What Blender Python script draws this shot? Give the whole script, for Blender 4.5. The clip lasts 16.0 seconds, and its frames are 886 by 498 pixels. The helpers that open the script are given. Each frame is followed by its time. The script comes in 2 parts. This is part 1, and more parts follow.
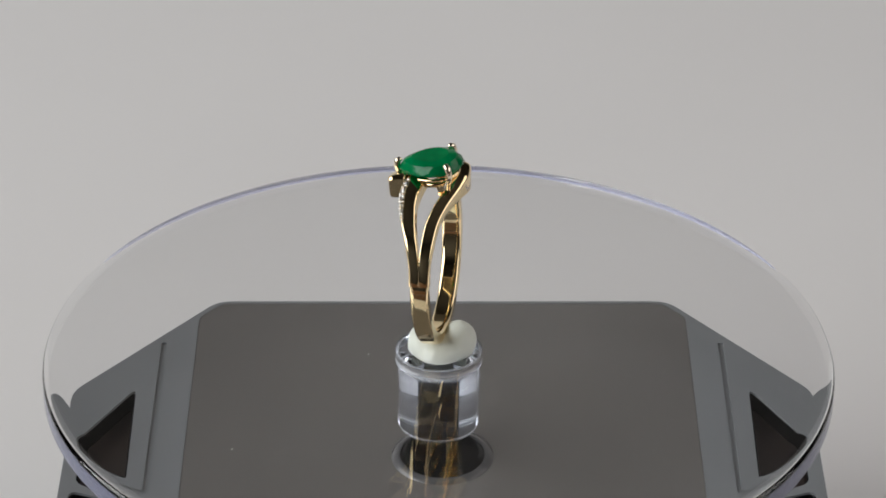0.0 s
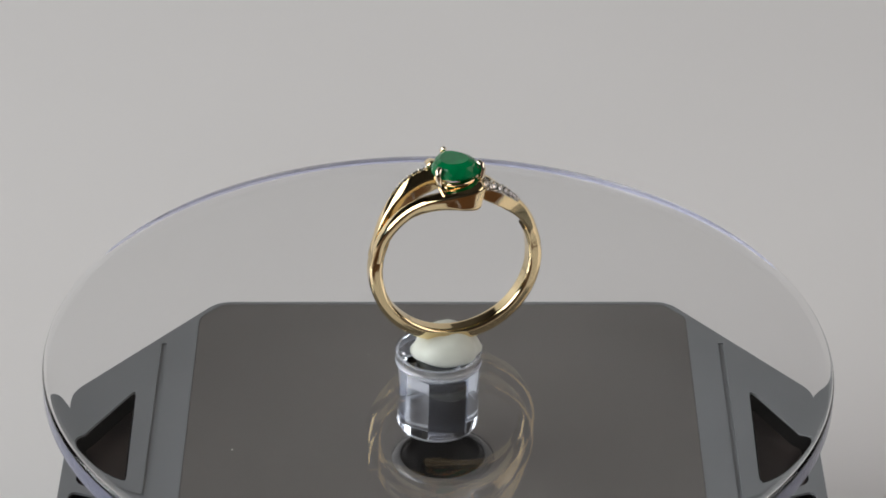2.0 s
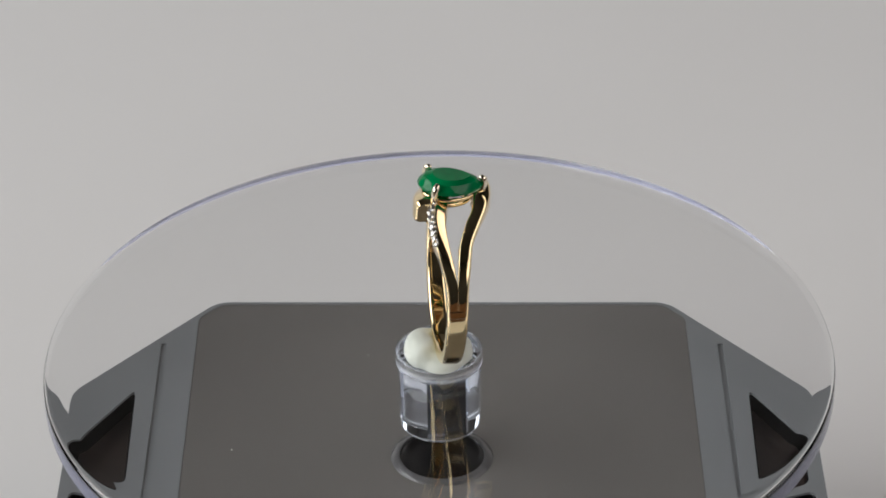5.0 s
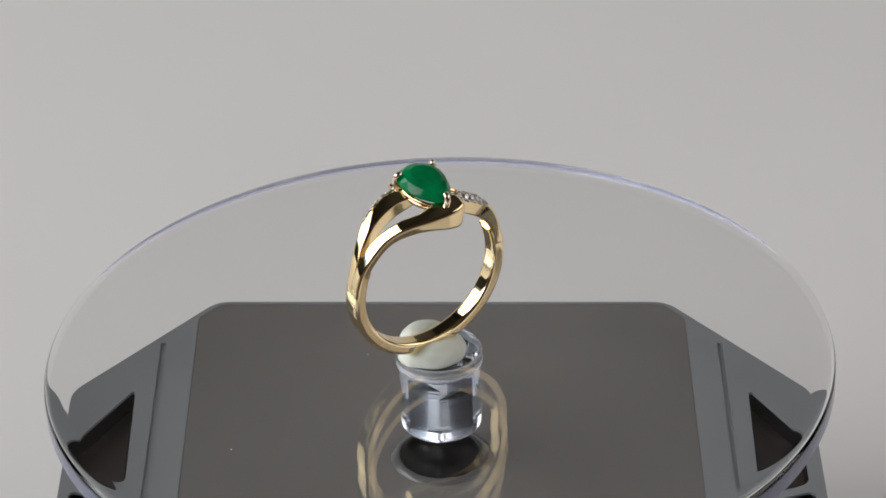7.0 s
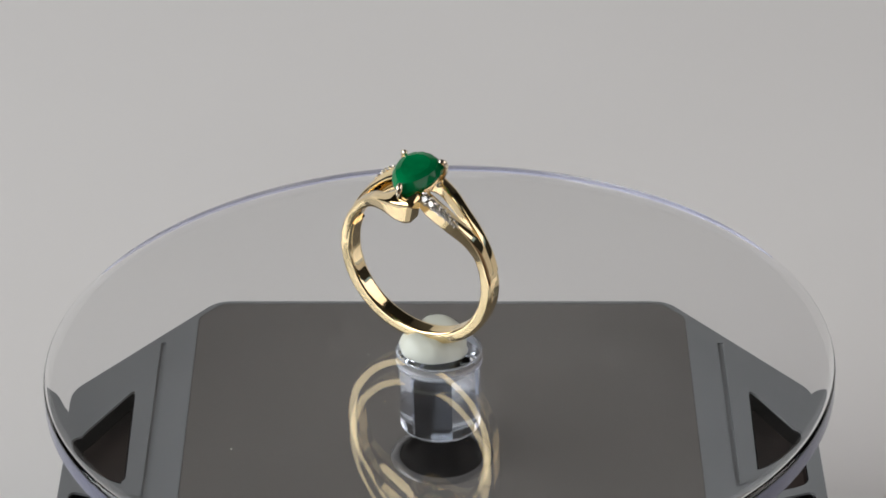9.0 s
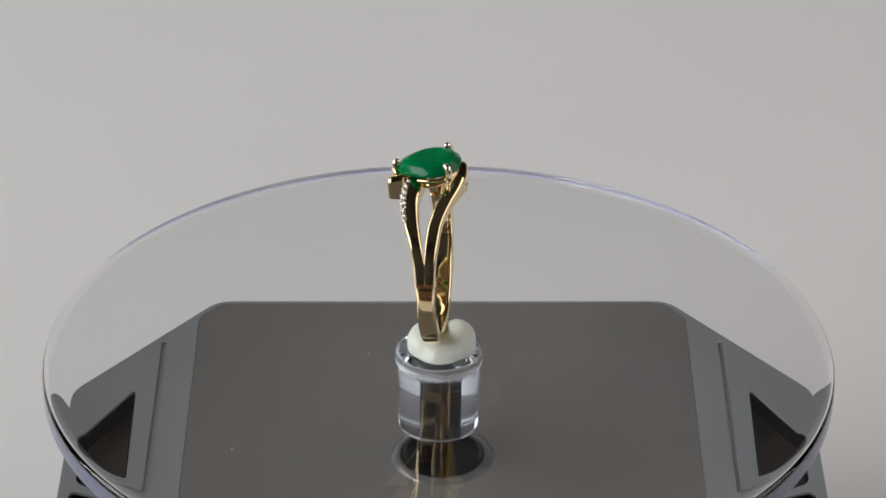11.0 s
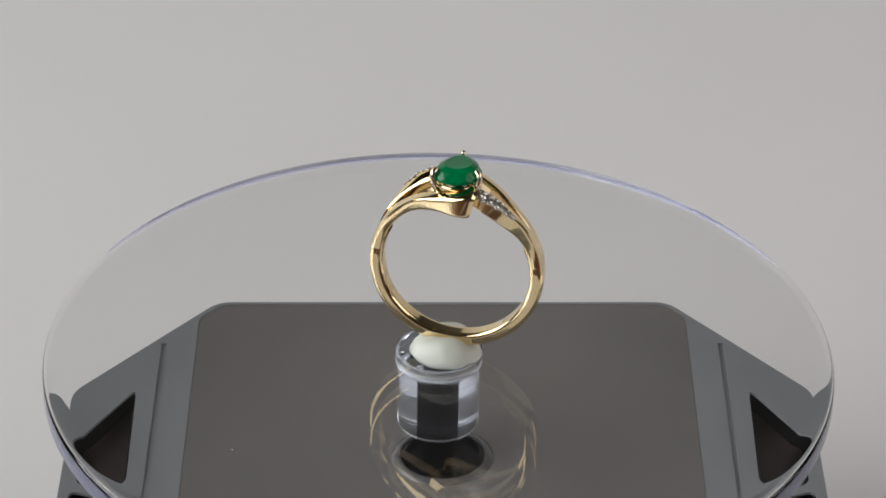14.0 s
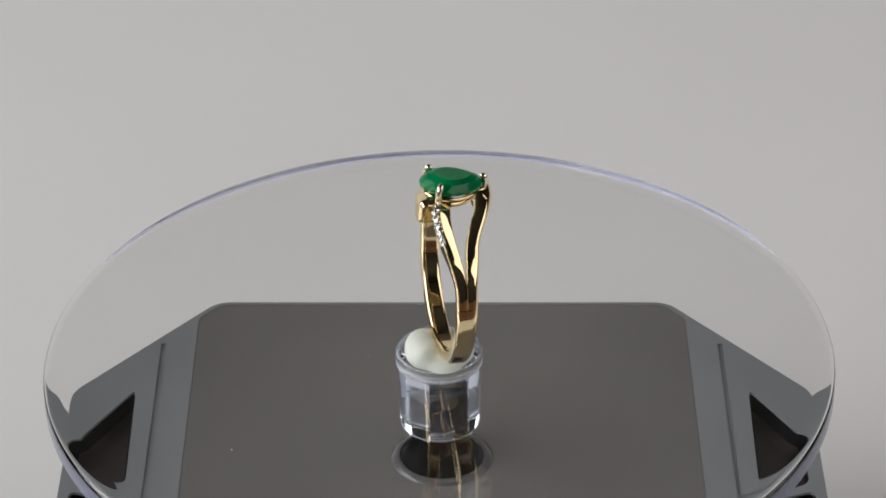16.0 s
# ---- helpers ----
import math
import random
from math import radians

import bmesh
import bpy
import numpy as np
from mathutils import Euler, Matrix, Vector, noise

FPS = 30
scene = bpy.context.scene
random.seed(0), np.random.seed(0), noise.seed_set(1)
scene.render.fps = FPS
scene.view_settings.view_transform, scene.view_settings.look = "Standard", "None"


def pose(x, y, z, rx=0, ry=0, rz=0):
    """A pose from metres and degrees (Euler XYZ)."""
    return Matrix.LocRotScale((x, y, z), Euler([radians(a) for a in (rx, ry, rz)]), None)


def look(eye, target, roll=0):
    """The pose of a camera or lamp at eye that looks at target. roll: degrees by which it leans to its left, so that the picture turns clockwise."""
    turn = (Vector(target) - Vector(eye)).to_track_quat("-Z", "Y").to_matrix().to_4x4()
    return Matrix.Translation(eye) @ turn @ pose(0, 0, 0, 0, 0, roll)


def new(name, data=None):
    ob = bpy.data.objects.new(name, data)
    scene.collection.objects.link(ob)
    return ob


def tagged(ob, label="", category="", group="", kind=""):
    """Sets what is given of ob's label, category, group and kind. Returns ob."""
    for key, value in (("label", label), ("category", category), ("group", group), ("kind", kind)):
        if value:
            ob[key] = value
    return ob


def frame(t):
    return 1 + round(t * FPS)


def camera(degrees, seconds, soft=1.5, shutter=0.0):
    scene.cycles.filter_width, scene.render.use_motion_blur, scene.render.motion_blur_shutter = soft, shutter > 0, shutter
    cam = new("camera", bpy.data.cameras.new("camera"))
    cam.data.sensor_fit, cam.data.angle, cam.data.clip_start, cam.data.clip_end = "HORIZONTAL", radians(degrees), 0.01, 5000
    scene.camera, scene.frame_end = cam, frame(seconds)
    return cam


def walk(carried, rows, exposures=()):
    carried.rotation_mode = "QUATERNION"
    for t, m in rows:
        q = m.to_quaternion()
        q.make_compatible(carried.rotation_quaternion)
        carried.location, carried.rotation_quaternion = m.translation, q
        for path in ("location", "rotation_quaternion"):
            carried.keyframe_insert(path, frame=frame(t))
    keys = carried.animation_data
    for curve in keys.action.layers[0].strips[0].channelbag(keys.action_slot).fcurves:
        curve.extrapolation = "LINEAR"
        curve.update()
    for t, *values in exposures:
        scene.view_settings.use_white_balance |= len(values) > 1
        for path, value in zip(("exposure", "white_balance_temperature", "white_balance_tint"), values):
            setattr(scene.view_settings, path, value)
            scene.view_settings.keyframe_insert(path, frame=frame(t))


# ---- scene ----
# lens, and a camera that stands still in front of the turntable
DISC_Z = 0.045          # top of the glass disc above the table
EYE_R, EYE_EL, PITCH = 0.384, radians(33.0), radians(31.25)
eye = Vector((0.00033, -EYE_R * math.cos(EYE_EL), DISC_Z + EYE_R * math.sin(EYE_EL)))
aim = eye + Vector((0, math.cos(PITCH), -math.sin(PITCH)))
cam = camera(2 * math.degrees(math.atan(784 / 5800)), 16.0, soft=1.7)
walk(cam, [(0.0, look(eye, aim)), (16.0, look(eye, aim))], exposures=[(0.0, 0.0), (16.0, 0.0)])

# ---------------------------------------------------------------- light
world = bpy.data.worlds.new("sky")
scene.world = world
world.use_nodes = True
wn = world.node_tree.nodes
sky = wn.new("ShaderNodeTexSky")
sky.sky_type, sky.sun_disc = "NISHITA", False
sky.sun_elevation, sky.sun_rotation = radians(40), radians(200)
world.node_tree.links.new(sky.outputs[0], wn["Background"].inputs[0])
wn["Background"].inputs[1].default_value = 0.1


def area(name, m, sx, sy, watts, colour):
    data = bpy.data.lights.new(name, "AREA")
    data.shape, data.size, data.size_y, data.energy, data.color = "RECTANGLE", sx, sy, watts, colour
    ob = new(name, data)
    ob.matrix_world = m
    return ob


# daylight in the window openings to both sides of the table
area("window_light", look((-1.18, -0.45, 0.74), (-0.1, -0.45, 0.05)), 2.0, 0.8, 23.2, (0.985, 0.985, 0.975))
area("window_light_east", look((1.18, -0.45, 0.74), (0.1, -0.45, 0.05)), 2.0, 0.8, 8.0, (1.0, 0.90, 0.82))


# ---------------------------------------------------------------- materials
def material(name, colour, rough=0.5, metal=0.0, vary=0.08, scale=300.0, bump=0.0, fine=2500.0,
             spread=0.05, transmission=0.0, ior=1.5, coat=0.0, subsurface=0.0, sub_radius=0.001):
    mat = bpy.data.materials.new(name)
    mat.use_nodes = True
    nt = mat.node_tree
    b = nt.nodes["Principled BSDF"]
    b.inputs["Metallic"].default_value = metal
    b.inputs["IOR"].default_value = ior
    b.inputs["Transmission Weight"].default_value = transmission
    b.inputs["Coat Weight"].default_value = coat
    b.inputs["Coat Roughness"].default_value = 0.04
    b.inputs["Subsurface Weight"].default_value = subsurface
    b.inputs["Subsurface Radius"].default_value = (1.0, 1.0, 1.0)
    b.inputs["Subsurface Scale"].default_value = sub_radius
    co = nt.nodes.new("ShaderNodeTexCoord")
    n1, n2 = nt.nodes.new("ShaderNodeTexNoise"), nt.nodes.new("ShaderNodeTexNoise")
    n1.inputs["Scale"].default_value, n2.inputs["Scale"].default_value = scale, fine
    n1.inputs["Detail"].default_value, n2.inputs["Detail"].default_value = 4, 3
    for n in (n1, n2):
        nt.links.new(co.outputs["Object"], n.inputs["Vector"])
    ramp = nt.nodes.new("ShaderNodeValToRGB")
    lo = [max(0.0, c * (1 - vary)) for c in colour]
    hi = [min(1.0, c * (1 + vary)) for c in colour]
    ramp.color_ramp.elements[0].color, ramp.color_ramp.elements[1].color = (*lo, 1), (*hi, 1)
    ramp.color_ramp.elements[0].position, ramp.color_ramp.elements[1].position = 0.3, 0.7
    nt.links.new(n1.outputs["Fac"], ramp.inputs["Fac"])
    nt.links.new(ramp.outputs["Color"], b.inputs["Base Color"])
    mr = nt.nodes.new("ShaderNodeMapRange")
    mr.inputs["To Min"].default_value, mr.inputs["To Max"].default_value = max(0.0, rough - spread), min(1.0, rough + spread)
    nt.links.new(n2.outputs["Fac"], mr.inputs["Value"])
    nt.links.new(mr.outputs["Result"], b.inputs["Roughness"])
    if bump:
        bp = nt.nodes.new("ShaderNodeBump")
        bp.inputs["Strength"].default_value, bp.inputs["Distance"].default_value = bump, 0.0001
        nt.links.new(n2.outputs["Fac"], bp.inputs["Height"])
        nt.links.new(bp.outputs["Normal"], b.inputs["Normal"])
    return mat


GOLD = material("yellow_gold", (0.93, 0.745, 0.44), 0.055, 1.0, 0.03, 200, 0.02, 1500, 0.03)
PALE_GOLD = material("pale_gold", (0.89, 0.80, 0.62), 0.11, 1.0, 0.03, 300, 0.03, 2500, 0.04)
WHITE_GOLD = material("white_gold", (0.84, 0.80, 0.72), 0.12, 1.0, 0.03, 300, 0.03, 2500, 0.04)
EMERALD = material("emerald", (0.0, 0.225, 0.07), 0.09, 0.0, 0.35, 260, 0.0, 900, 0.04, transmission=0.25, ior=1.57)
EMERALD.node_tree.nodes["Principled BSDF"].inputs["Specular IOR Level"].default_value = 0.12
DIAMOND = material("diamond", (0.97, 0.97, 0.98), 0.0, 0.0, 0.0, 100, 0.0, 100, 0.0, transmission=0.92, ior=2.4)
ACRYLIC = material("clear_acrylic", (0.985, 0.988, 0.992), 0.004, 0.0, 0.0, 40, 0.0, 200, 0.004, transmission=1.0, ior=1.49)
HAZY = material("cast_acrylic", (0.82, 0.88, 1.0), 0.01, 0.0, 0.0, 40, 0.0, 200, 0.01, transmission=1.0, ior=1.49)
WAX = material("putty", (0.66, 0.685, 0.61), 0.45, 0.0, 0.05, 300, 0.25, 1200, 0.08, subsurface=0.35, sub_radius=0.0015)
SHEET = material("acrylic_sheet", (0.985, 0.988, 0.992), 0.0, 0.0, 0.0, 40, 0.0, 200, 0.0, transmission=1.0, ior=1.49)
FROSTED = material("satin_rim", (0.50, 0.53, 0.77), 0.12, 0.0, 0.03, 300, 0.0, 2000, 0.04, transmission=0.7, ior=1.49)
CLOUDY = material("cloudy_acrylic", (0.86, 0.91, 1.0), 0.14, 0.0, 0.03, 300, 0.25, 700, 0.06, transmission=0.78, ior=1.49)
GREY = material("grey_plastic", (0.152, 0.16, 0.167), 0.38, 0.0, 0.05, 60, 0.01, 2000, 0.06)
PANEL = material("solar_panel", (0.113, 0.107, 0.102), 0.26, 0.0, 0.06, 30, 0.0, 60, 0.02)
# black recess floor; the brown is the disc's reflection put into the colour
POCKET = material("browned_black_plastic", (0.03, 0.02, 0.017), 0.42, 0.0, 0.10, 60, 0.05, 3000, 0.06)
COLLAR = material("glossy_grey_plastic", (0.07, 0.07, 0.072), 0.2, 0.0, 0.05, 60, 0.0, 2000, 0.04)
BLACK = material("black_plastic", (0.004, 0.004, 0.0045), 0.12, 0.0, 0.10, 60, 0.03, 3000, 0.06)
PAPER = material("white_paper", (0.78, 0.765, 0.75), 0.75, 0.0, 0.02, 9, 0.15, 900, 0.05)
WOOD = material("oak_wood", (0.13, 0.062, 0.028), 0.4, 0.0, 0.25, 12, 0.2, 300, 0.1)
# unseen room surfaces, their tones set by what gold and acrylic should mirror
DARK_SURROUND = material("dark_surround", (0.02, 0.019, 0.018), 0.8, 0.0, 0.03, 3, 0.1, 300, 0.05)
DARK_OVERHEAD = material("dark_overhead", (0.06, 0.058, 0.055), 0.8, 0.0, 0.03, 3, 0.1, 300, 0.05)
GREY_SURROUND = material("grey_surround", (0.18, 0.175, 0.17), 0.8, 0.0, 0.03, 3, 0.1, 300, 0.05)
FLOORING = material("floor_boards", (0.04, 0.025, 0.016), 0.5, 0.0, 0.25, 4, 0.1, 100, 0.1)
FRAME = material("window_paint", (0.75, 0.75, 0.73), 0.4, 0.0, 0.03, 10, 0.0, 300, 0.05)


# ---------------------------------------------------------------- mesh tools
mm = 0.001


def part(name, bm, mat, parent=None, label="", smooth=False):
    me = bpy.data.meshes.new(name)
    bmesh.ops.recalc_face_normals(bm, faces=bm.faces)
    bm.to_mesh(me)
    bm.free()
    me.materials.append(mat)
    if smooth:
        me.shade_smooth()
    ob = new(name, me)
    ob.parent = parent
    if label:
        tagged(ob, label)
    return ob


def sharp(ob, degrees=35):
    """Smooth shading with creases where faces meet at more than that."""
    me = ob.data
    me.shade_smooth()
    me.set_sharp_from_angle(angle=radians(degrees))
    return ob


def box_bm(x0, x1, y0, y1, z0, z1, bevel=0.0, segments=2):
    bm = bmesh.new()
    m = Matrix.Translation(((x0 + x1) / 2, (y0 + y1) / 2, (z0 + z1) / 2)) @ Matrix.Diagonal((x1 - x0, y1 - y0, z1 - z0, 1))
    bmesh.ops.create_cube(bm, size=1, matrix=m)
    if bevel:
        bmesh.ops.bevel(bm, geom=bm.edges[:], offset=bevel, segments=segments, affect="EDGES", profile=0.5)
    return bm


def lathe_bm(profile, n=96, closed=False):
    """Turns (r, z) pairs round the z axis; pairs with r = 0 become poles."""
    bm = bmesh.new()
    rings = []
    for r, z in profile:
        if r < 1e-9:
            rings.append([bm.verts.new((0, 0, z))])
        else:
            rings.append([bm.verts.new((r * math.cos(2 * math.pi * k / n), r * math.sin(2 * math.pi * k / n), z)) for k in range(n)])
    pairs = list(zip(rings, rings[1:])) + ([(rings[-1], rings[0])] if closed else [])
    for a, b in pairs:
        for k in range(n):
            j = (k + 1) % n
            if len(a) == 1:
                bm.faces.new((a[0], b[k], b[j]))
            elif len(b) == 1:
                bm.faces.new((a[k], b[0], a[j]))
            else:
                bm.faces.new((a[k], b[k], b[j], a[j]))
    return bm


def prism_bm(outline, z0, z1, bevel=0.0):
    """An upright prism over a convex or simple outline of (x, y)."""
    bm = bmesh.new()
    low = [bm.verts.new((x, y, z0)) for x, y in outline]
    high = [bm.verts.new((x, y, z1)) for x, y in outline]
    n = len(outline)
    bm.faces.new(low[::-1])
    top = bm.faces.new(high)
    for k in range(n):
        bm.faces.new((low[k], low[(k + 1) % n], high[(k + 1) % n], high[k]))
    if bevel:
        bmesh.ops.bevel(bm, geom=list(top.edges), offset=bevel, segments=3, affect="EDGES", profile=0.5)
    return bm


def spline(rows, s):
    """Catmull-Rom through rows of numbers, s from 0 to len(rows) - 1."""
    n = len(rows)
    i = min(int(s), n - 2)
    u = s - i
    p0, p1, p2, p3 = (np.array(rows[max(0, min(n - 1, i + d))], float) for d in (-1, 0, 1, 2))
    return 0.5 * (2 * p1 + (p2 - p0) * u + (2 * p0 - 5 * p1 + 4 * p2 - p3) * u * u + (3 * p1 - p0 - 3 * p2 + p3) * u ** 3)


def section(ya, yb, r_in, ra, rb, bevel, crown, k=5):
    """The outline of a bar's cross-section as (y, r): corners rounded, outer face slightly domed, flats kept flat."""
    corners = [(ya, r_in), (yb, r_in), (yb, rb), (ya, ra)]
    res = []
    for i in range(4):
        p, a, b = Vector(corners[i]), Vector(corners[i - 1]), Vector(corners[(i + 1) % 4])
        u, v = (a - p).normalized(), (b - p).normalized()
        e = min(bevel, 0.04 + abs(ya) * 0.6) if i in (0, 3) else bevel
        res.append(p + u * e * 1.35)
        for s in np.linspace(0, 1, k + 1):
            res.append(p + u * e * (1 - s) ** 2 + v * e * s ** 2)
        res.append(p + v * e * 1.35)
        if i == 2:
            # across the outer face
            for s in (0.25, 0.5, 0.75):
                res.append(p.lerp(b, s))
    n = len(res)
    out = (Vector((-(rb - ra), yb - ya)) * (1 if yb > ya else -1)).normalized()
    for q in range(2 * (k + 3) + 2, n):
        w = (res[q] - Vector(corners[2])).dot((Vector(corners[3]) - Vector(corners[2])).normalized()) / (Vector(corners[3]) - Vector(corners[2])).length
        if 0 < w < 1 and res[q].y > (ra + rb) / 2 - abs(ra - rb) / 2 - bevel * 0.3:
            res[q] = res[q] + out * crown * 4 * w * (1 - w)
    return res


def bar_bm(rows, steps=12, turned=False, left=False):
    """A gold bar swept round the ring's axis. Rows in degrees and mm: the angle above the level, its two sides along the axis,
    inner radius, and outer radius at both sides, bevel and dome. left: rises on the other side; turned: half a turn about the upright."""
    bm = bmesh.new()
    total = (len(rows) - 1) * steps
    loops = []
    for k in range(total + 1):
        a, ya, yb, r_in, ra, rb, bevel, crown = spline(rows, k / steps)
        c, s = math.cos(radians(a)) * (-1 if left else 1), math.sin(radians(a))
        pts = [Vector((r * c, y, r * s)) * mm for y, r in section(ya, yb, r_in, ra, rb, bevel, crown)]
        loops.append([bm.verts.new((-p.x, -p.y, p.z) if turned else p) for p in pts])
    n = len(loops[0])
    for a, b in zip(loops, loops[1:]):
        for j in range(n):
            bm.faces.new((a[j], a[(j + 1) % n], b[(j + 1) % n], b[j]))
    bm.faces.new(loops[0])
    bm.faces.new(loops[-1][::-1])
    return bm


def tube_bm(points, radii, n=12):
    """A round bar through points with a radius at each, lengths in mm, with domed ends."""
    bm = bmesh.new()
    pts = [Vector(p) / 1000 for p in points]
    loops = []
    for k, p in enumerate(pts):
        tan = (pts[min(k + 1, len(pts) - 1)] - pts[max(k - 1, 0)]).normalized()
        a = tan.orthogonal().normalized()
        b = tan.cross(a)
        loops.append([bm.verts.new(p + (a * math.cos(2 * math.pi * j / n) + b * math.sin(2 * math.pi * j / n)) * radii[k] / 1000) for j in range(n)])
    for a, b in zip(loops, loops[1:]):
        # the loop of b that lies nearest in angle to a
        shift = min(range(n), key=lambda q: (b[q].co - a[0].co).length)
        for j in range(n):
            bm.faces.new((a[j], a[(j + 1) % n], b[(j + 1 + shift) % n], b[(j + shift) % n]))
    bm.faces.new(loops[0])
    bm.faces.new(loops[-1][::-1])
    return bm


# ---------------------------------------------------------------- the room: unseen, added to shape light and reflections
def room():
    t = 0.12
    lo, hi, x, y = -0.75, 1.65, 1.25, 1.6
    tagged(part("floor", box_bm(-x - t, x + t, -y - t, y + t, lo - 0.1, lo), FLOORING), "brown floor boards", "floor", kind="structure")
    # ceiling, south and side walls dark for black reflections, north paler for the disc
    tagged(part("ceiling", box_bm(-x - t, x + t, -y - t, y + t, hi, hi + 0.1), DARK_OVERHEAD), "unseen dark ceiling, toned for reflections in the ring", "ceiling", kind="structure")
    tagged(part("wall_north", box_bm(-x - t, x + t, y, y + t, lo, hi), GREY_SURROUND), "unseen grey wall, toned for the reflection in the disc", "wall", kind="structure")
    tagged(part("wall_south", box_bm(-x - t, x + t, -y - t, -y, lo, hi), DARK_SURROUND), "unseen dark wall added for black reflections in the ring", "wall", kind="structure")
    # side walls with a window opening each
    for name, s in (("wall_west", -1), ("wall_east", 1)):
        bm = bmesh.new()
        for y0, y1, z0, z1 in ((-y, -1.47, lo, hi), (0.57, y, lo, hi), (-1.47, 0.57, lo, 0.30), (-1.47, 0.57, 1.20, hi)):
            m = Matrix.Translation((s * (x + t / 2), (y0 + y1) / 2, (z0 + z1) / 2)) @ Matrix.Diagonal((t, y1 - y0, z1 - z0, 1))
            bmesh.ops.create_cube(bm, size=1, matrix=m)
        tagged(part(name, bm, DARK_SURROUND), "unseen wall with a window opening, darkened for reflections", "wall", kind="structure")


def table():
    ob = tagged(new("table"), "brown wooden table under a sheet of white paper", "table")
    part("tabletop", box_bm(-1.18, 1.18, -0.55, 0.85, -0.031, -0.001, 0.004), WOOD, ob)
    for x in (-1.1, 1.1):
        for y in (-0.47, 0.77):
            part("leg", box_bm(x - 0.03, x + 0.03, y - 0.03, y + 0.03, -0.75, -0.031, 0.004), WOOD, ob)


def paper():
    # one sheet that lies on the table; the unseen sweep behind is an added reflector
    bm = bmesh.new()
    prof = [(0.02 * k - 0.10, 0.0) for k in range(0, 33)]
    y0, r = prof[-1][0], 0.25
    prof += [(y0 + r * math.sin(a), r - r * math.cos(a)) for a in np.linspace(0.08, radians(54), 14)]
    y1, z1 = prof[-1]
    prof += [(y1 + 0.0588 * k, z1 + 0.0809 * k) for k in range(1, 7)]
    rows = []
    for y, z in prof:
        rows.append([(bm.verts.new((x, y, z)), bm.verts.new((x, y, z - 0.0004))) for x in np.linspace(-1.15, 1.15, 24)])
    for a, b in zip(rows, rows[1:]):
        for p, q, s, u in zip(a, a[1:], b[1:], b):
            bm.faces.new((p[0], q[0], s[0], u[0]))
            bm.faces.new((u[1], s[1], q[1], p[1]))
    edge = [e for e in bm.edges if e.is_boundary]
    bmesh.ops.bridge_loops(bm, edges=edge)
    ob = part("paper_backdrop", bm, PAPER, smooth=False)
    tagged(sharp(ob), "sheet of matt off-white paper with an unseen reflector sweep added behind", "backdrop", kind="structure")


# ---------------------------------------------------------------- the turntable
BASE_Z = 0.0288


def rounded(outline, radius, n=5):
    """The outline with its corners rounded."""
    res = []
    k = len(outline)
    for i in range(k):
        p, a, b = Vector(outline[i]), Vector(outline[i - 1]), Vector(outline[(i + 1) % k])
        u, v = (a - p).normalized(), (b - p).normalized()
        d = min(radius, (a - p).length * 0.45, (b - p).length * 0.45)
        for s in np.linspace(0, 1, n):
            res.append(tuple(p + u * d * (1 - s) ** 2 + v * d * s ** 2))
    return res


def mirrored(points, sx, sy):
    res = [(x * sx, y * sy) for x, y in points]
    return res if sx * sy > 0 else res[::-1]


def plate_bm(outer, holes, z0, z1):
    """A plate with holes through it: caps filled between the loops, and the walls of every loop."""
    bm = bmesh.new()
    for z in (z0, z1):
        edges = []
        for loop in (outer, *holes):
            vs = [bm.verts.new((x, y, z)) for x, y in loop]
            edges += [bm.edges.new((vs[i - 1], vs[i])) for i in range(len(vs))]
        bmesh.ops.triangle_fill(bm, edges=edges, use_beauty=True)
    for loop in (outer, *holes):
        low = [bm.verts.new((x, y, z0)) for x, y in loop]
        high = [bm.verts.new((x, y, z1)) for x, y in loop]
        for i in range(len(loop)):
            bm.faces.new((low[i - 1], low[i], high[i], high[i - 1]))
    bmesh.ops.remove_doubles(bm, verts=bm.verts[:], dist=1e-7)
    return bm


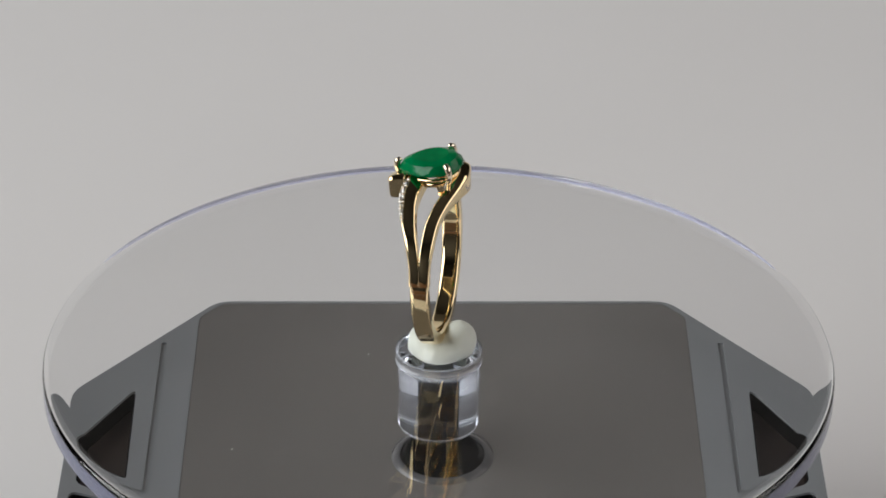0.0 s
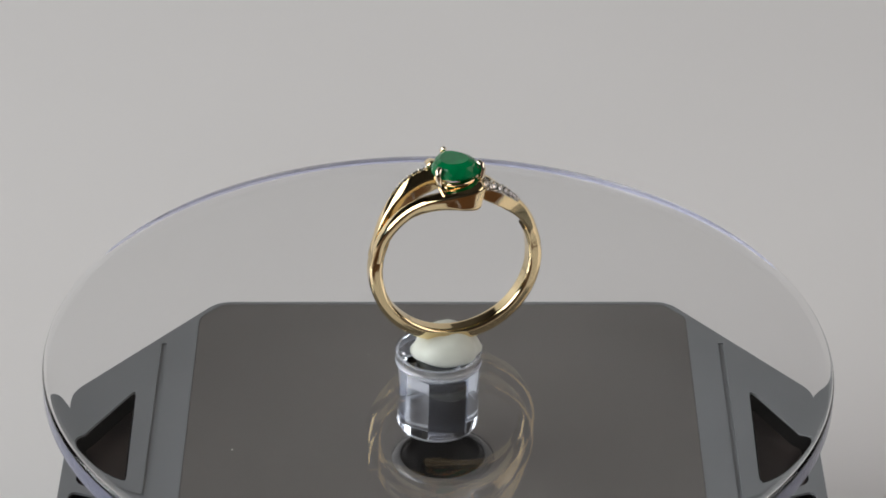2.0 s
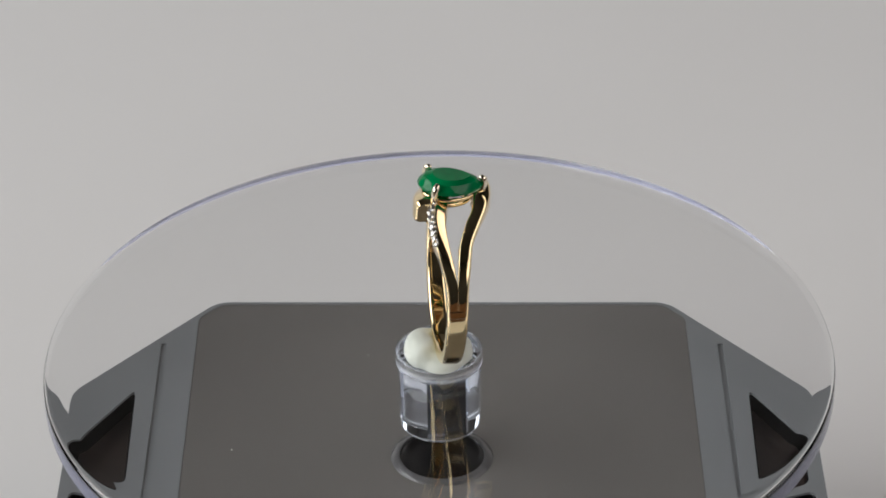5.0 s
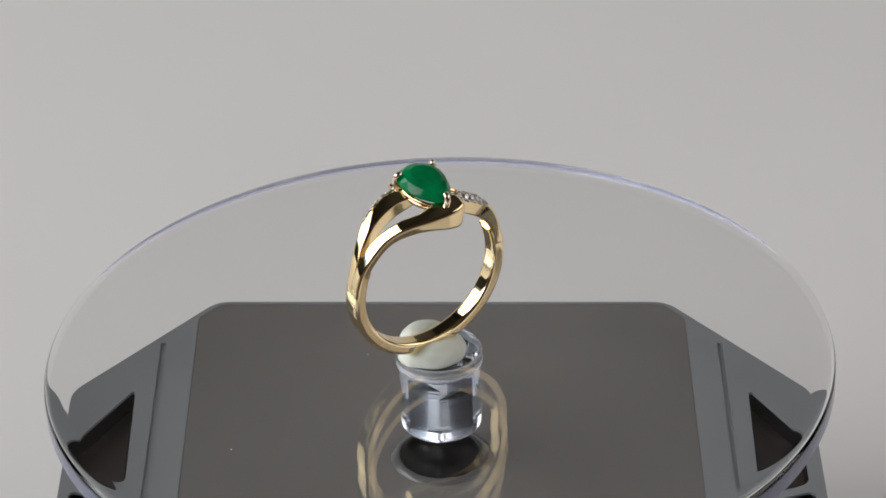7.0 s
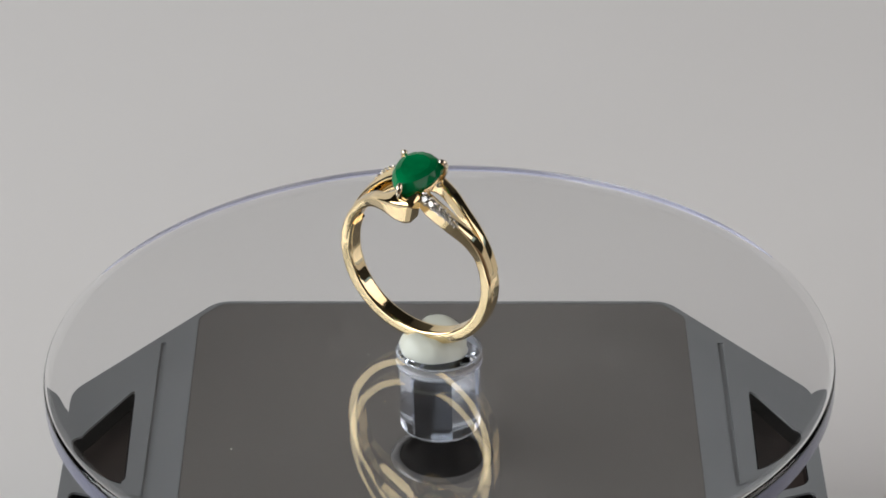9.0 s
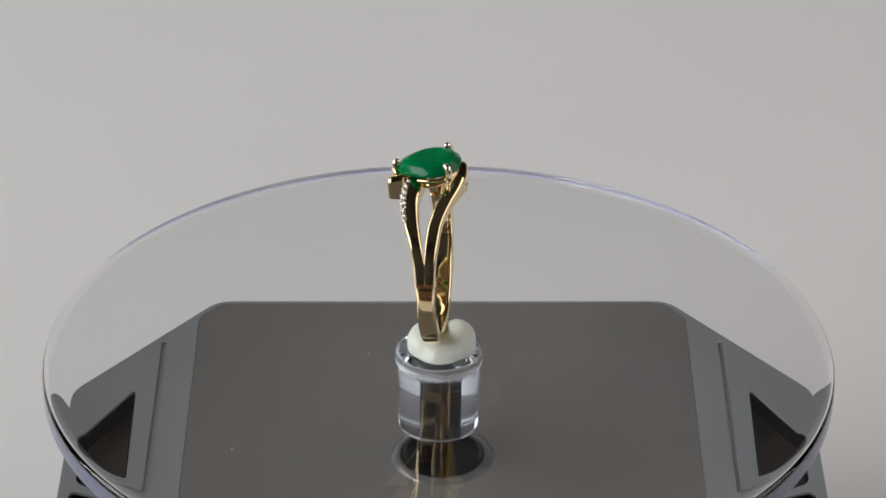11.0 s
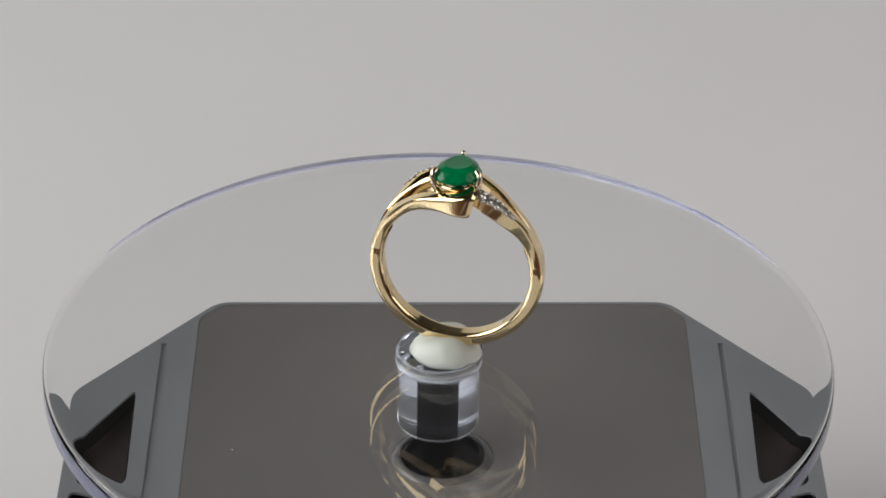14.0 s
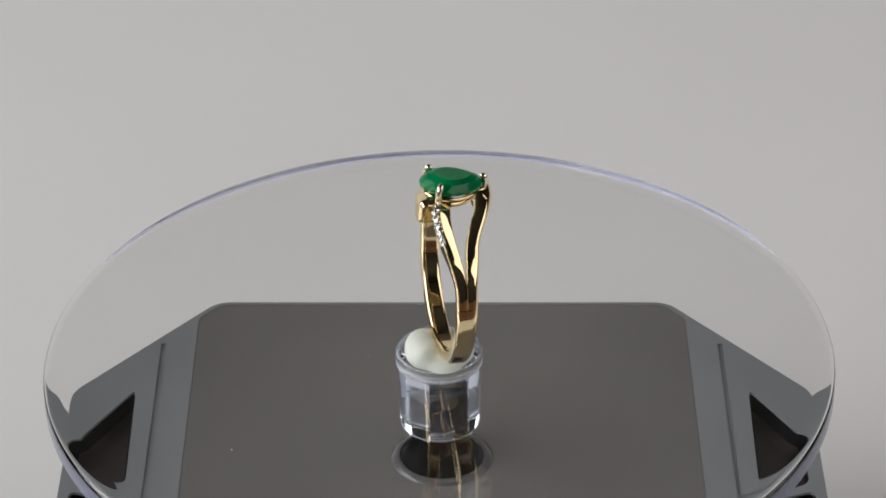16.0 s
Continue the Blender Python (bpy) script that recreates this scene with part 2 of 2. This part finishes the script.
def turntable_stand():
    ob = tagged(new("turntable_stand"), "grey plastic octagonal turntable stand with a dark panel", "turntable")
    W, C, B, S = 45.4 * mm, 28.7 * mm, 33.3 * mm, 12.6 * mm
    octagon = rounded([(C, B), (-C, B), (-W, S), (-W, -S), (-C, -B), (C, -B), (W, -S), (W, S)], 1.8 * mm)
    hub = [(5.0 * mm * math.cos(a), 5.0 * mm * math.sin(a) - 1.0 * mm) for a in np.linspace(0, 2 * math.pi, 49)[:-1]]
    pocket = rounded([(-37.6 * mm, 13.4 * mm), (-43.6 * mm, 2.6 * mm), (-43.6 * mm, -4.4 * mm), (-37.3 * mm, -6.9 * mm)], 1.6 * mm)
    front = rounded([(-37.4 * mm, -8.4 * mm), (-44.2 * mm, -5.6 * mm), (-44.2 * mm, -11.5 * mm), (-37.4 * mm, -19.0 * mm)], 1.6 * mm)
    pane = rounded([(-30.9 * mm, -31.0 * mm), (30.9 * mm, -31.0 * mm), (30.9 * mm, 29.6 * mm), (28.1 * mm, 32.8 * mm), (-28.1 * mm, 32.8 * mm), (-30.9 * mm, 29.6 * mm)], 1.0 * mm)
    pockets = [mirrored(p, s, 1) for p in (pocket, front) for s in (1, -1)]
    grooves = [rounded([(s * 34.9 * mm - 0.35 * mm, -24 * mm), (s * 34.7 * mm + 0.35 * mm, -24 * mm), (s * 34.9 * mm + 0.35 * mm, 23.6 * mm), (s * 34.9 * mm - 0.35 * mm, 23.6 * mm)], 0.2 * mm) for s in (-1, 1)]
    part("top_plate", plate_bm(octagon, pockets + grooves + [pane], BASE_Z - 3 * mm, BASE_Z), GREY, ob)
    part("housing", prism_bm([(x * 0.998, y * 0.998) for x, y in octagon], 0.0, BASE_Z - 3.0 * mm), GREY, ob)
    for g in grooves:
        part("groove_floor", prism_bm(g, BASE_Z - 3 * mm, BASE_Z - 0.22 * mm), GREY, ob)
    panel = [(x * 0.9995, y * 0.9995) for x, y in pane]
    part("solar_panel", plate_bm(panel, [hub], BASE_Z - 2.9 * mm, BASE_Z - 0.05 * mm), PANEL, ob, "glossy dark solar panel")
    for p in pockets:
        cx, cy = sum(x for x, _ in p) / len(p), sum(y for _, y in p) / len(p)
        inner = [(cx + (x - cx) * 0.93, cy + (y - cy) * 0.95) for x, y in p]
        part("pocket_wall", plate_bm([(cx + (x - cx) * 0.995, cy + (y - cy) * 0.995) for x, y in p], [inner], BASE_Z - 3 * mm, BASE_Z - 0.3 * mm), BLACK, ob, "black recess wall")
        part("pocket_floor", prism_bm(inner, BASE_Z - 3 * mm, BASE_Z - 2.4 * mm), POCKET, ob, "black recess with the disc's brown reflection in its colour")
    part("hub_cup", lathe_bm([(0, BASE_Z - 2.95 * mm), (4.97 * mm, BASE_Z - 2.95 * mm), (4.97 * mm, BASE_Z + 0.1 * mm), (4.6 * mm, BASE_Z + 0.25 * mm), (4.3 * mm, BASE_Z - 0.4 * mm), (0, BASE_Z - 0.5 * mm)]), BLACK, ob, "glossy black hub").location.y = -1.0 * mm
    collar = [(5.0, -0.1), (5.02, 0.26), (5.12, 0.32), (5.4, 0.24), (6.1, -0.02), (6.1, -0.1)]
    part("hub_collar", lathe_bm([(r * mm, BASE_Z + z * mm) for r, z in collar], 96, closed=True), COLLAR, ob, "glossy dark grey hub collar", smooth=True).location.y = -1.0 * mm
    ob.location.x = 0.25 * mm
    return ob


TURN, FACE = 32.25, 2.43     # degrees a second, and the second at which the ring faces the camera
TILT, LOW = radians(1.55), radians(-27)


def disc_pose(t):
    tilt = Matrix.Rotation(TILT, 4, Vector((-math.sin(LOW), math.cos(LOW), 0)))
    return Matrix.Translation((-0.15 * mm, 0, DISC_Z)) @ pose(0, 0, 0, 0, -0.4, 0) @ Matrix.Rotation(-radians(TURN) * (t - FACE), 4, "Z") @ tilt


def turntable_disc():
    ob = tagged(new("turntable_disc"), "clear round acrylic turntable disc with polished rim", "disc")
    R, T, b, d, soft_edge = 46.2 * mm, 3.2 * mm, 0.85 * mm, 0.35 * mm, 2.2 * mm
    curve = np.linspace(0, math.pi / 2, 7)
    hole = 5.08 * mm
    prof = [(hole, -T), (hole, 0), (R - soft_edge - 0.3 * mm, 0)] + [(R - soft_edge + soft_edge * math.sin(a), -b + b * math.cos(a)) for a in np.linspace(0, math.pi / 2, 16)]
    prof += [(R - d + d * math.cos(a), -T + d - d * math.sin(a)) for a in curve] + [(R - d - 0.05 * mm, -T)]
    plate = part("plate", lathe_bm(prof, 192, closed=True), SHEET, ob)
    plate.data.materials.append(FROSTED)
    plate.data.materials.append(CLOUDY)
    for f in plate.data.polygons:
        r = Vector(f.center).to_2d().length
        f.use_smooth = abs(f.normal.z) < 0.9999
        f.material_index = 1 if r > R - 0.30 * mm and f.center.z < -b else 2 if r < hole + 0.01 * mm else 0
    # boss let into the plate, with a square bore from below
    r, h, c = 5.04 * mm, 12.0 * mm, 0.35 * mm
    prof = [(r - c - 0.05 * mm, 0)] + [(r - c + c * math.sin(a), -c + c * math.cos(a)) for a in curve]
    prof += [(r, -T + 0.1 * mm), (r - 0.2 * mm, -T - 0.2 * mm), (r - 0.25 * mm, -h + 0.6 * mm), (r - 0.35 * mm, -h + 0.2 * mm), (r - 0.65 * mm, -h)]
    bm = bmesh.new()
    n = 96
    loops = [[bm.verts.new((q * math.cos(2 * math.pi * k / n), q * math.sin(2 * math.pi * k / n), z)) for k in range(n)] for q, z in prof]
    for a, c in zip(loops, loops[1:]):
        for k in range(n):
            bm.faces.new((a[k], a[(k + 1) % n], c[(k + 1) % n], c[k]))
    bm.faces.new(loops[0])
    s = 1.9 * mm
    corners = [(-1, -1), (1, -1), (1, 1), (-1, 1)]
    turn = radians(12)
    corners = [(x * math.cos(turn) - y * math.sin(turn), x * math.sin(turn) + y * math.cos(turn)) for x, y in corners]
    low = [bm.verts.new((s * x, s * y, -h)) for x, y in corners]
    high = [bm.verts.new((s * x, s * y, -4.2 * mm)) for x, y in corners]
    bm.faces.new(high)
    for k in range(4):
        bm.faces.new((low[k], low[(k + 1) % 4], high[(k + 1) % 4], high[k]))
    edges = [bm.edges.get((low[k], low[(k + 1) % 4])) for k in range(4)] + [bm.edges.get((loops[-1][k], loops[-1][(k + 1) % n])) for k in range(n)]
    bmesh.ops.triangle_fill(bm, edges=edges, use_beauty=True)
    boss = part("boss", bm, HAZY, ob, "clear acrylic boss with a square bore")
    boss.data.materials.append(CLOUDY)
    for f in boss.data.polygons:
        f.material_index = int(-T < f.center.z and Vector(f.center).to_2d().length > 4 * mm or -h + 0.05 * mm < f.center.z < -h + 0.5 * mm and Vector(f.center).to_2d().length > 4 * mm)
        f.use_smooth = len(f.vertices) == 4 and abs(f.normal.z) < 0.9999 and Vector(f.center).to_2d().length > 3 * mm
    part("drive_shaft", box_bm(-1.75 * mm, 1.75 * mm, -1.75 * mm, 1.75 * mm, -16.0 * mm, -4.6 * mm, 0.1 * mm), BLACK, ob, "black square drive shaft").matrix_basis = Matrix.Rotation(turn, 4, "Z")
    for o in (plate, boss):
        o.visible_shadow = False
    return ob


# ---------------------------------------------------------------- putty and ring
def putty():
    bm = bmesh.new()
    bmesh.ops.create_icosphere(bm, subdivisions=5, radius=1)
    lobes = ((0.0, 0.0, -1.0, 3.3), (0.9, -2.2, 0.7, 2.0), (-0.9, -2.1, 0.6, 1.9), (0.8, 2.0, 0.45, 1.8), (-0.9, 1.9, 0.3, 1.7), (1.9, 0.0, -0.5, 2.2), (-1.8, -0.2, -0.5, 2.1))
    for v in bm.verts:
        d = v.co.normalized()
        acc = 0.0
        for x, y, z, r in lobes:
            c = Vector((x, y, z - 0.5))
            k = d.dot(c)
            h = k * k - c.length_squared + r * r
            if h > 0:
                acc += math.exp(1.4 * (k + math.sqrt(h)))
        far = math.log(max(acc, 1e-6)) / 1.4 - 0.7 if acc > 0 else 1.5
        p = d * far + Vector((0, 0, 0.5))
        p += d * 0.12 * noise.noise(p * 0.7)
        p.z = max(p.z, 0.0)
        v.co = Vector((p.x * 1.22 + 0.75, p.y * 1.1, p.z * 1.22)) / 1000
    ob = part("putty_lump", bm, WAX, smooth=True)
    return tagged(ob, "lump of pale cream putty that holds the ring", "putty")


def pear(u, length=7.5, width=5.5):
    """The outline of the stone in mm: round at -y, pointed at +y."""
    y = -math.cos(u)
    x = math.sin(u) * (1 - 0.32 * (1 + y) * 0.5 - 0.12 * max(0.0, y) ** 2)
    return x * width / 1.70, y * length / 2


def stone_bm():
    bm = bmesh.new()
    n = 16
    rows = ((0.58, 1.32), (0.82, 0.98), (0.97, 0.34), (1.0, 0.08), (0.98, -0.16), (0.62, -0.85), (0.16, -1.35))
    loops = []
    for k, (s, z) in enumerate(rows):
        loops.append([bm.verts.new((pear(2 * math.pi * (j + 0.5 * (k % 2)) / n)[0] * s * mm, pear(2 * math.pi * (j + 0.5 * (k % 2)) / n)[1] * s * mm, z * mm)) for j in range(n)])
    for k, (a, b) in enumerate(zip(loops, loops[1:])):
        for j in range(n):
            i = (j + 1) % n
            if k % 2 == 0:
                bm.faces.new((a[j], b[j], a[i]))
                bm.faces.new((b[j], b[i], a[i]))
            else:
                bm.faces.new((a[j], b[j], b[i]))
                bm.faces.new((a[j], b[i], a[i]))
    bm.faces.new(loops[0])
    bm.faces.new(loops[-1])
    return bm


def diamond_bm(r=0.55):
    bm = bmesh.new()
    n = 8
    rows = ((0.52, 0.42), (1.0, 0.06), (1.0, -0.02))
    loops = [[bm.verts.new((r * s * math.cos(2 * math.pi * (j + 0.5 * k) / n) * mm, r * s * math.sin(2 * math.pi * (j + 0.5 * k) / n) * mm, r * z * mm)) for j in range(n)] for k, (s, z) in enumerate(rows)]
    for a, b in zip(loops, loops[1:]):
        for j in range(n):
            bm.faces.new((a[j], b[j], a[(j + 1) % n]))
            bm.faces.new((b[j], b[(j + 1) % n], a[(j + 1) % n]))
    tip = bm.verts.new((0, 0, -0.8 * r * mm))
    for j in range(n):
        bm.faces.new((loops[-1][j], tip, loops[-1][(j + 1) % n]))
    bm.faces.new(loops[0])
    return bm


STONE_Z = 12.1


def beads_bm():
    """Four little grains of metal that hold a diamond."""
    bm = bmesh.new()
    for k in range(4):
        a = math.pi / 4 + k * math.pi / 2
        bmesh.ops.create_icosphere(bm, subdivisions=2, radius=0.2 * mm, matrix=Matrix.Translation((0.62 * math.cos(a) * mm, 0.62 * math.sin(a) * mm, 0.03 * mm)))
    for f in bm.faces:
        f.smooth = True
    return bm



def ring():
    ob = tagged(new("ring"), "polished yellow gold bypass ring with a pear green stone", "ring")
    # shank round the bottom, its ends standing proud inside
    rows = []
    for a in range(-205, 26, 10):
        up = 0.5 - 0.5 * math.sin(radians(max(-90, min(270, a))))
        end = min(a + 205, 25 - a)
        w = 1.32 - 0.25 * up - (0.04 if end < 14 else 0)
        ro = 10.17 - (0.35 if end < 6 else 0.2 if end < 14 else 0)
        rows.append((a, -w, w, 8.68, ro, ro, 0.44, 0.08))
    sharp(part("shank", bar_bm(rows, 5), GOLD, ob), 40)
    # two plain shoulders that wrap the round end and the point of the stone
    plain = [(9, 0.0, -1.22, 8.9, 10.18, 10.17, 0.44, 0.05), (22, 0.0, -1.27, 8.95, 10.18, 10.14, 0.42, 0.05), (36, -0.10, -1.55, 9.0, 10.2, 10.05, 0.37, 0.06),
             (52, -0.40, -1.95, 9.0, 10.3, 10.1, 0.37, 0.06), (66, -1.15, -2.8, 8.9, 10.5, 10.3, 0.40, 0.06), (78, -2.0, -3.6, 8.75, 10.7, 10.4, 0.42, 0.06),
             (88, -2.25, -4.1, 8.6, 11.45, 10.6, 0.30, 0.12), (95, -2.2, -4.25, 8.55, 11.75, 10.95, 0.34, 0.16), (100, -2.2, -4.15, 8.6, 11.9, 11.35, 0.36, 0.16), (103, -2.25, -3.9, 8.8, 11.6, 11.3, 0.36, 0.08)]
    sharp(part("shoulder", bar_bm(plain, left=True), GOLD, ob), 40)
    pointed = [(a, ya - 0.0085 * max(0, a - 50), yb - 0.0125 * max(0, a - 50), *rest) for a, ya, yb, *rest in plain]
    sharp(part("shoulder", bar_bm(pointed, left=True, turned=True), GOLD, ob), 40)
    # two shoulders set with diamonds
    paved = [(9, 0.0, 1.22, 8.9, 10.18, 10.17, 0.44, 0.05), (22, 0.0, 1.27, 8.95, 10.2, 10.2, 0.40, 0.05), (36, 0.30, 1.72, 9.0, 10.45, 10.5, 0.32, 0.06),
             (52, 0.80, 2.40, 9.0, 10.55, 10.95, 0.18, 0.10), (64, 0.95, 2.60, 9.1, 10.7, 11.4, 0.16, 0.10), (74, 0.75, 2.45, 9.3, 10.9, 11.65, 0.16, 0.08), (84, 0.2, 1.9, 9.9, 11.0, 11.6, 0.16, 0.06)]
    stone = None
    for turned in (False, True):
        arm = sharp(part("diamond_shoulder", bar_bm(paved, left=True, turned=turned), GOLD, ob, "gold shoulder set with small diamonds"), 40)
        plate = []
        for k, q in enumerate((2.9, 3.3, 3.8, 4.3, 4.8, 5.4)):
            a, ya, yb, r_in, ra, rb, *_ = spline(paved, q)
            f = 0.35 + 0.13 * k
            plate.append((a, yb - 0.25, yb + 0.30 * f, rb - 1.1 * f, rb + 0.03, rb - 0.8 * f, 0.04, 0.02))
        sharp(part("pave_plate", bar_bm(plate, 6, left=True, turned=turned), WHITE_GOLD, arm, "white gold strip"), 40)
        for k, q in enumerate((2.98, 3.22, 3.5, 3.83, 4.2, 4.62, 5.1)):
            size = 0.5 + 0.09 * k
            a, ya, yb, r_in, ra, rb, *_ = spline(paved, q)
            f = 0.35 + 0.26 * (q - 2.9)
            fall, reach = -0.8 * f - 0.03, 0.25 + 0.3 * f
            y, r = yb - 0.25 + reach * 0.55, rb + 0.03 + fall * 0.55 + 0.04
            m = Matrix.Rotation(radians(a - 90), 4, "Y") @ Matrix.Translation((0, y * mm, r * mm)) @ Matrix.Rotation(math.atan2(fall, reach), 4, "X") @ Matrix.Rotation(q * 3.0, 4, "Z") @ Matrix.Scale(size, 4)
            if turned:
                m = Matrix.Rotation(math.pi, 4, "Z") @ m
            if stone is None:
                d = part("diamond", diamond_bm(0.62), DIAMOND, arm, "small round colourless diamond")
                b = part("bead", beads_bm(), WHITE_GOLD, arm)
                stone = (d.data, b.data)
            else:
                d, b = new("diamond", stone[0]), new("bead", stone[1])
                d.parent = b.parent = arm
                tagged(d, "small round colourless diamond")
            d.matrix_basis = b.matrix_basis = m
    # the stone, its basket and three prongs
    gem = sharp(part("pear_stone", stone_bm(), EMERALD, ob, "pear-cut translucent green stone"), 9)
    head = Matrix.Translation((-0.15 * mm, 0.0, STONE_Z * mm)) @ pose(0, 0, 0, -6.0, -2.5, 4.2)
    gem.matrix_basis = head
    for scale, z, thick in ((0.62, -1.7, 0.30), (0.82, -0.85, 0.20)):
        bm = bmesh.new()
        n, q = 48, 8
        loops = []
        for j in range(n):
            u = 2 * math.pi * j / n
            x, y = pear(u)
            c, out = Vector((x * scale, y * scale, z)), Vector((x, y, 0)).normalized()
            loops.append([bm.verts.new((c + out * thick * math.cos(2 * math.pi * i / q) + Vector((0, 0, thick * 1.1 * math.sin(2 * math.pi * i / q)))) * mm) for i in range(q)])
        for j in range(n):
            a, b = loops[j], loops[(j + 1) % n]
            for i in range(q):
                bm.faces.new((a[i], a[(i + 1) % q], b[(i + 1) % q], b[i]))
        part("gallery", bm, GOLD, ob, smooth=True).matrix_basis = head
    for u in (math.pi, 0.95, -0.95):
        x, y = pear(u)
        o = Vector((x, y, 0)).normalized()
        p = Vector((x, y, 0))
        pts = [p - o * 0.75 + Vector((0, 0, -2.3)), p - o * 0.4 + Vector((0, 0, -1.5)), p + o * 0.12 + Vector((0, 0, -0.6)), p + o * 0.28 + Vector((0, 0, 0.25)),
               p + o * 0.12 + Vector((0, 0, 0.78)), p - o * 0.22 + Vector((0, 0, 1.02)), p - o * 0.5 + Vector((0, 0, 1.02))]
        part("prong", tube_bm(pts, [0.36, 0.36, 0.36, 0.37, 0.40, 0.34, 0.12]), PALE_GOLD, ob, "pale gold prong", smooth=True).matrix_basis = head
    return ob


def dust():
    """Small pale specks that lie on the panel."""
    for x, y, r in ((-24.9, 0.3, 0.08), (13.4, -12.0, 0.05), (-9.0, 21.0, 0.05)):
        bm = bmesh.new()
        bmesh.ops.create_icosphere(bm, subdivisions=1, radius=r * mm)
        for v in bm.verts:
            v.co = Vector((v.co.x * 1.5, v.co.y, v.co.z * 0.6)) * (1 + 0.3 * noise.noise(v.co * 9000))
        ob = part("dust_speck", bm, WAX)
        ob.matrix_basis = Matrix.Translation((x * mm, y * mm, BASE_Z - 0.05 * mm + r * 0.45 * mm))
        tagged(ob, "tiny pale speck of dust on the dark panel", "dust", "dust on the panel")


room()
table()
paper()
turntable_stand()
dust()
disc = turntable_disc()
lump = putty()
band = ring()

RING_AT = pose(1.83 * mm, 0.8 * mm, 11.45 * mm, -3.0, 0.0, 0.4)


def motions():
    times = [0.5 * k for k in range(33)]
    walk(disc, [(t, disc_pose(t)) for t in times])
    walk(lump, [(t, disc_pose(t)) for t in times])
    walk(band, [(t, disc_pose(t) @ RING_AT) for t in times])


motions()
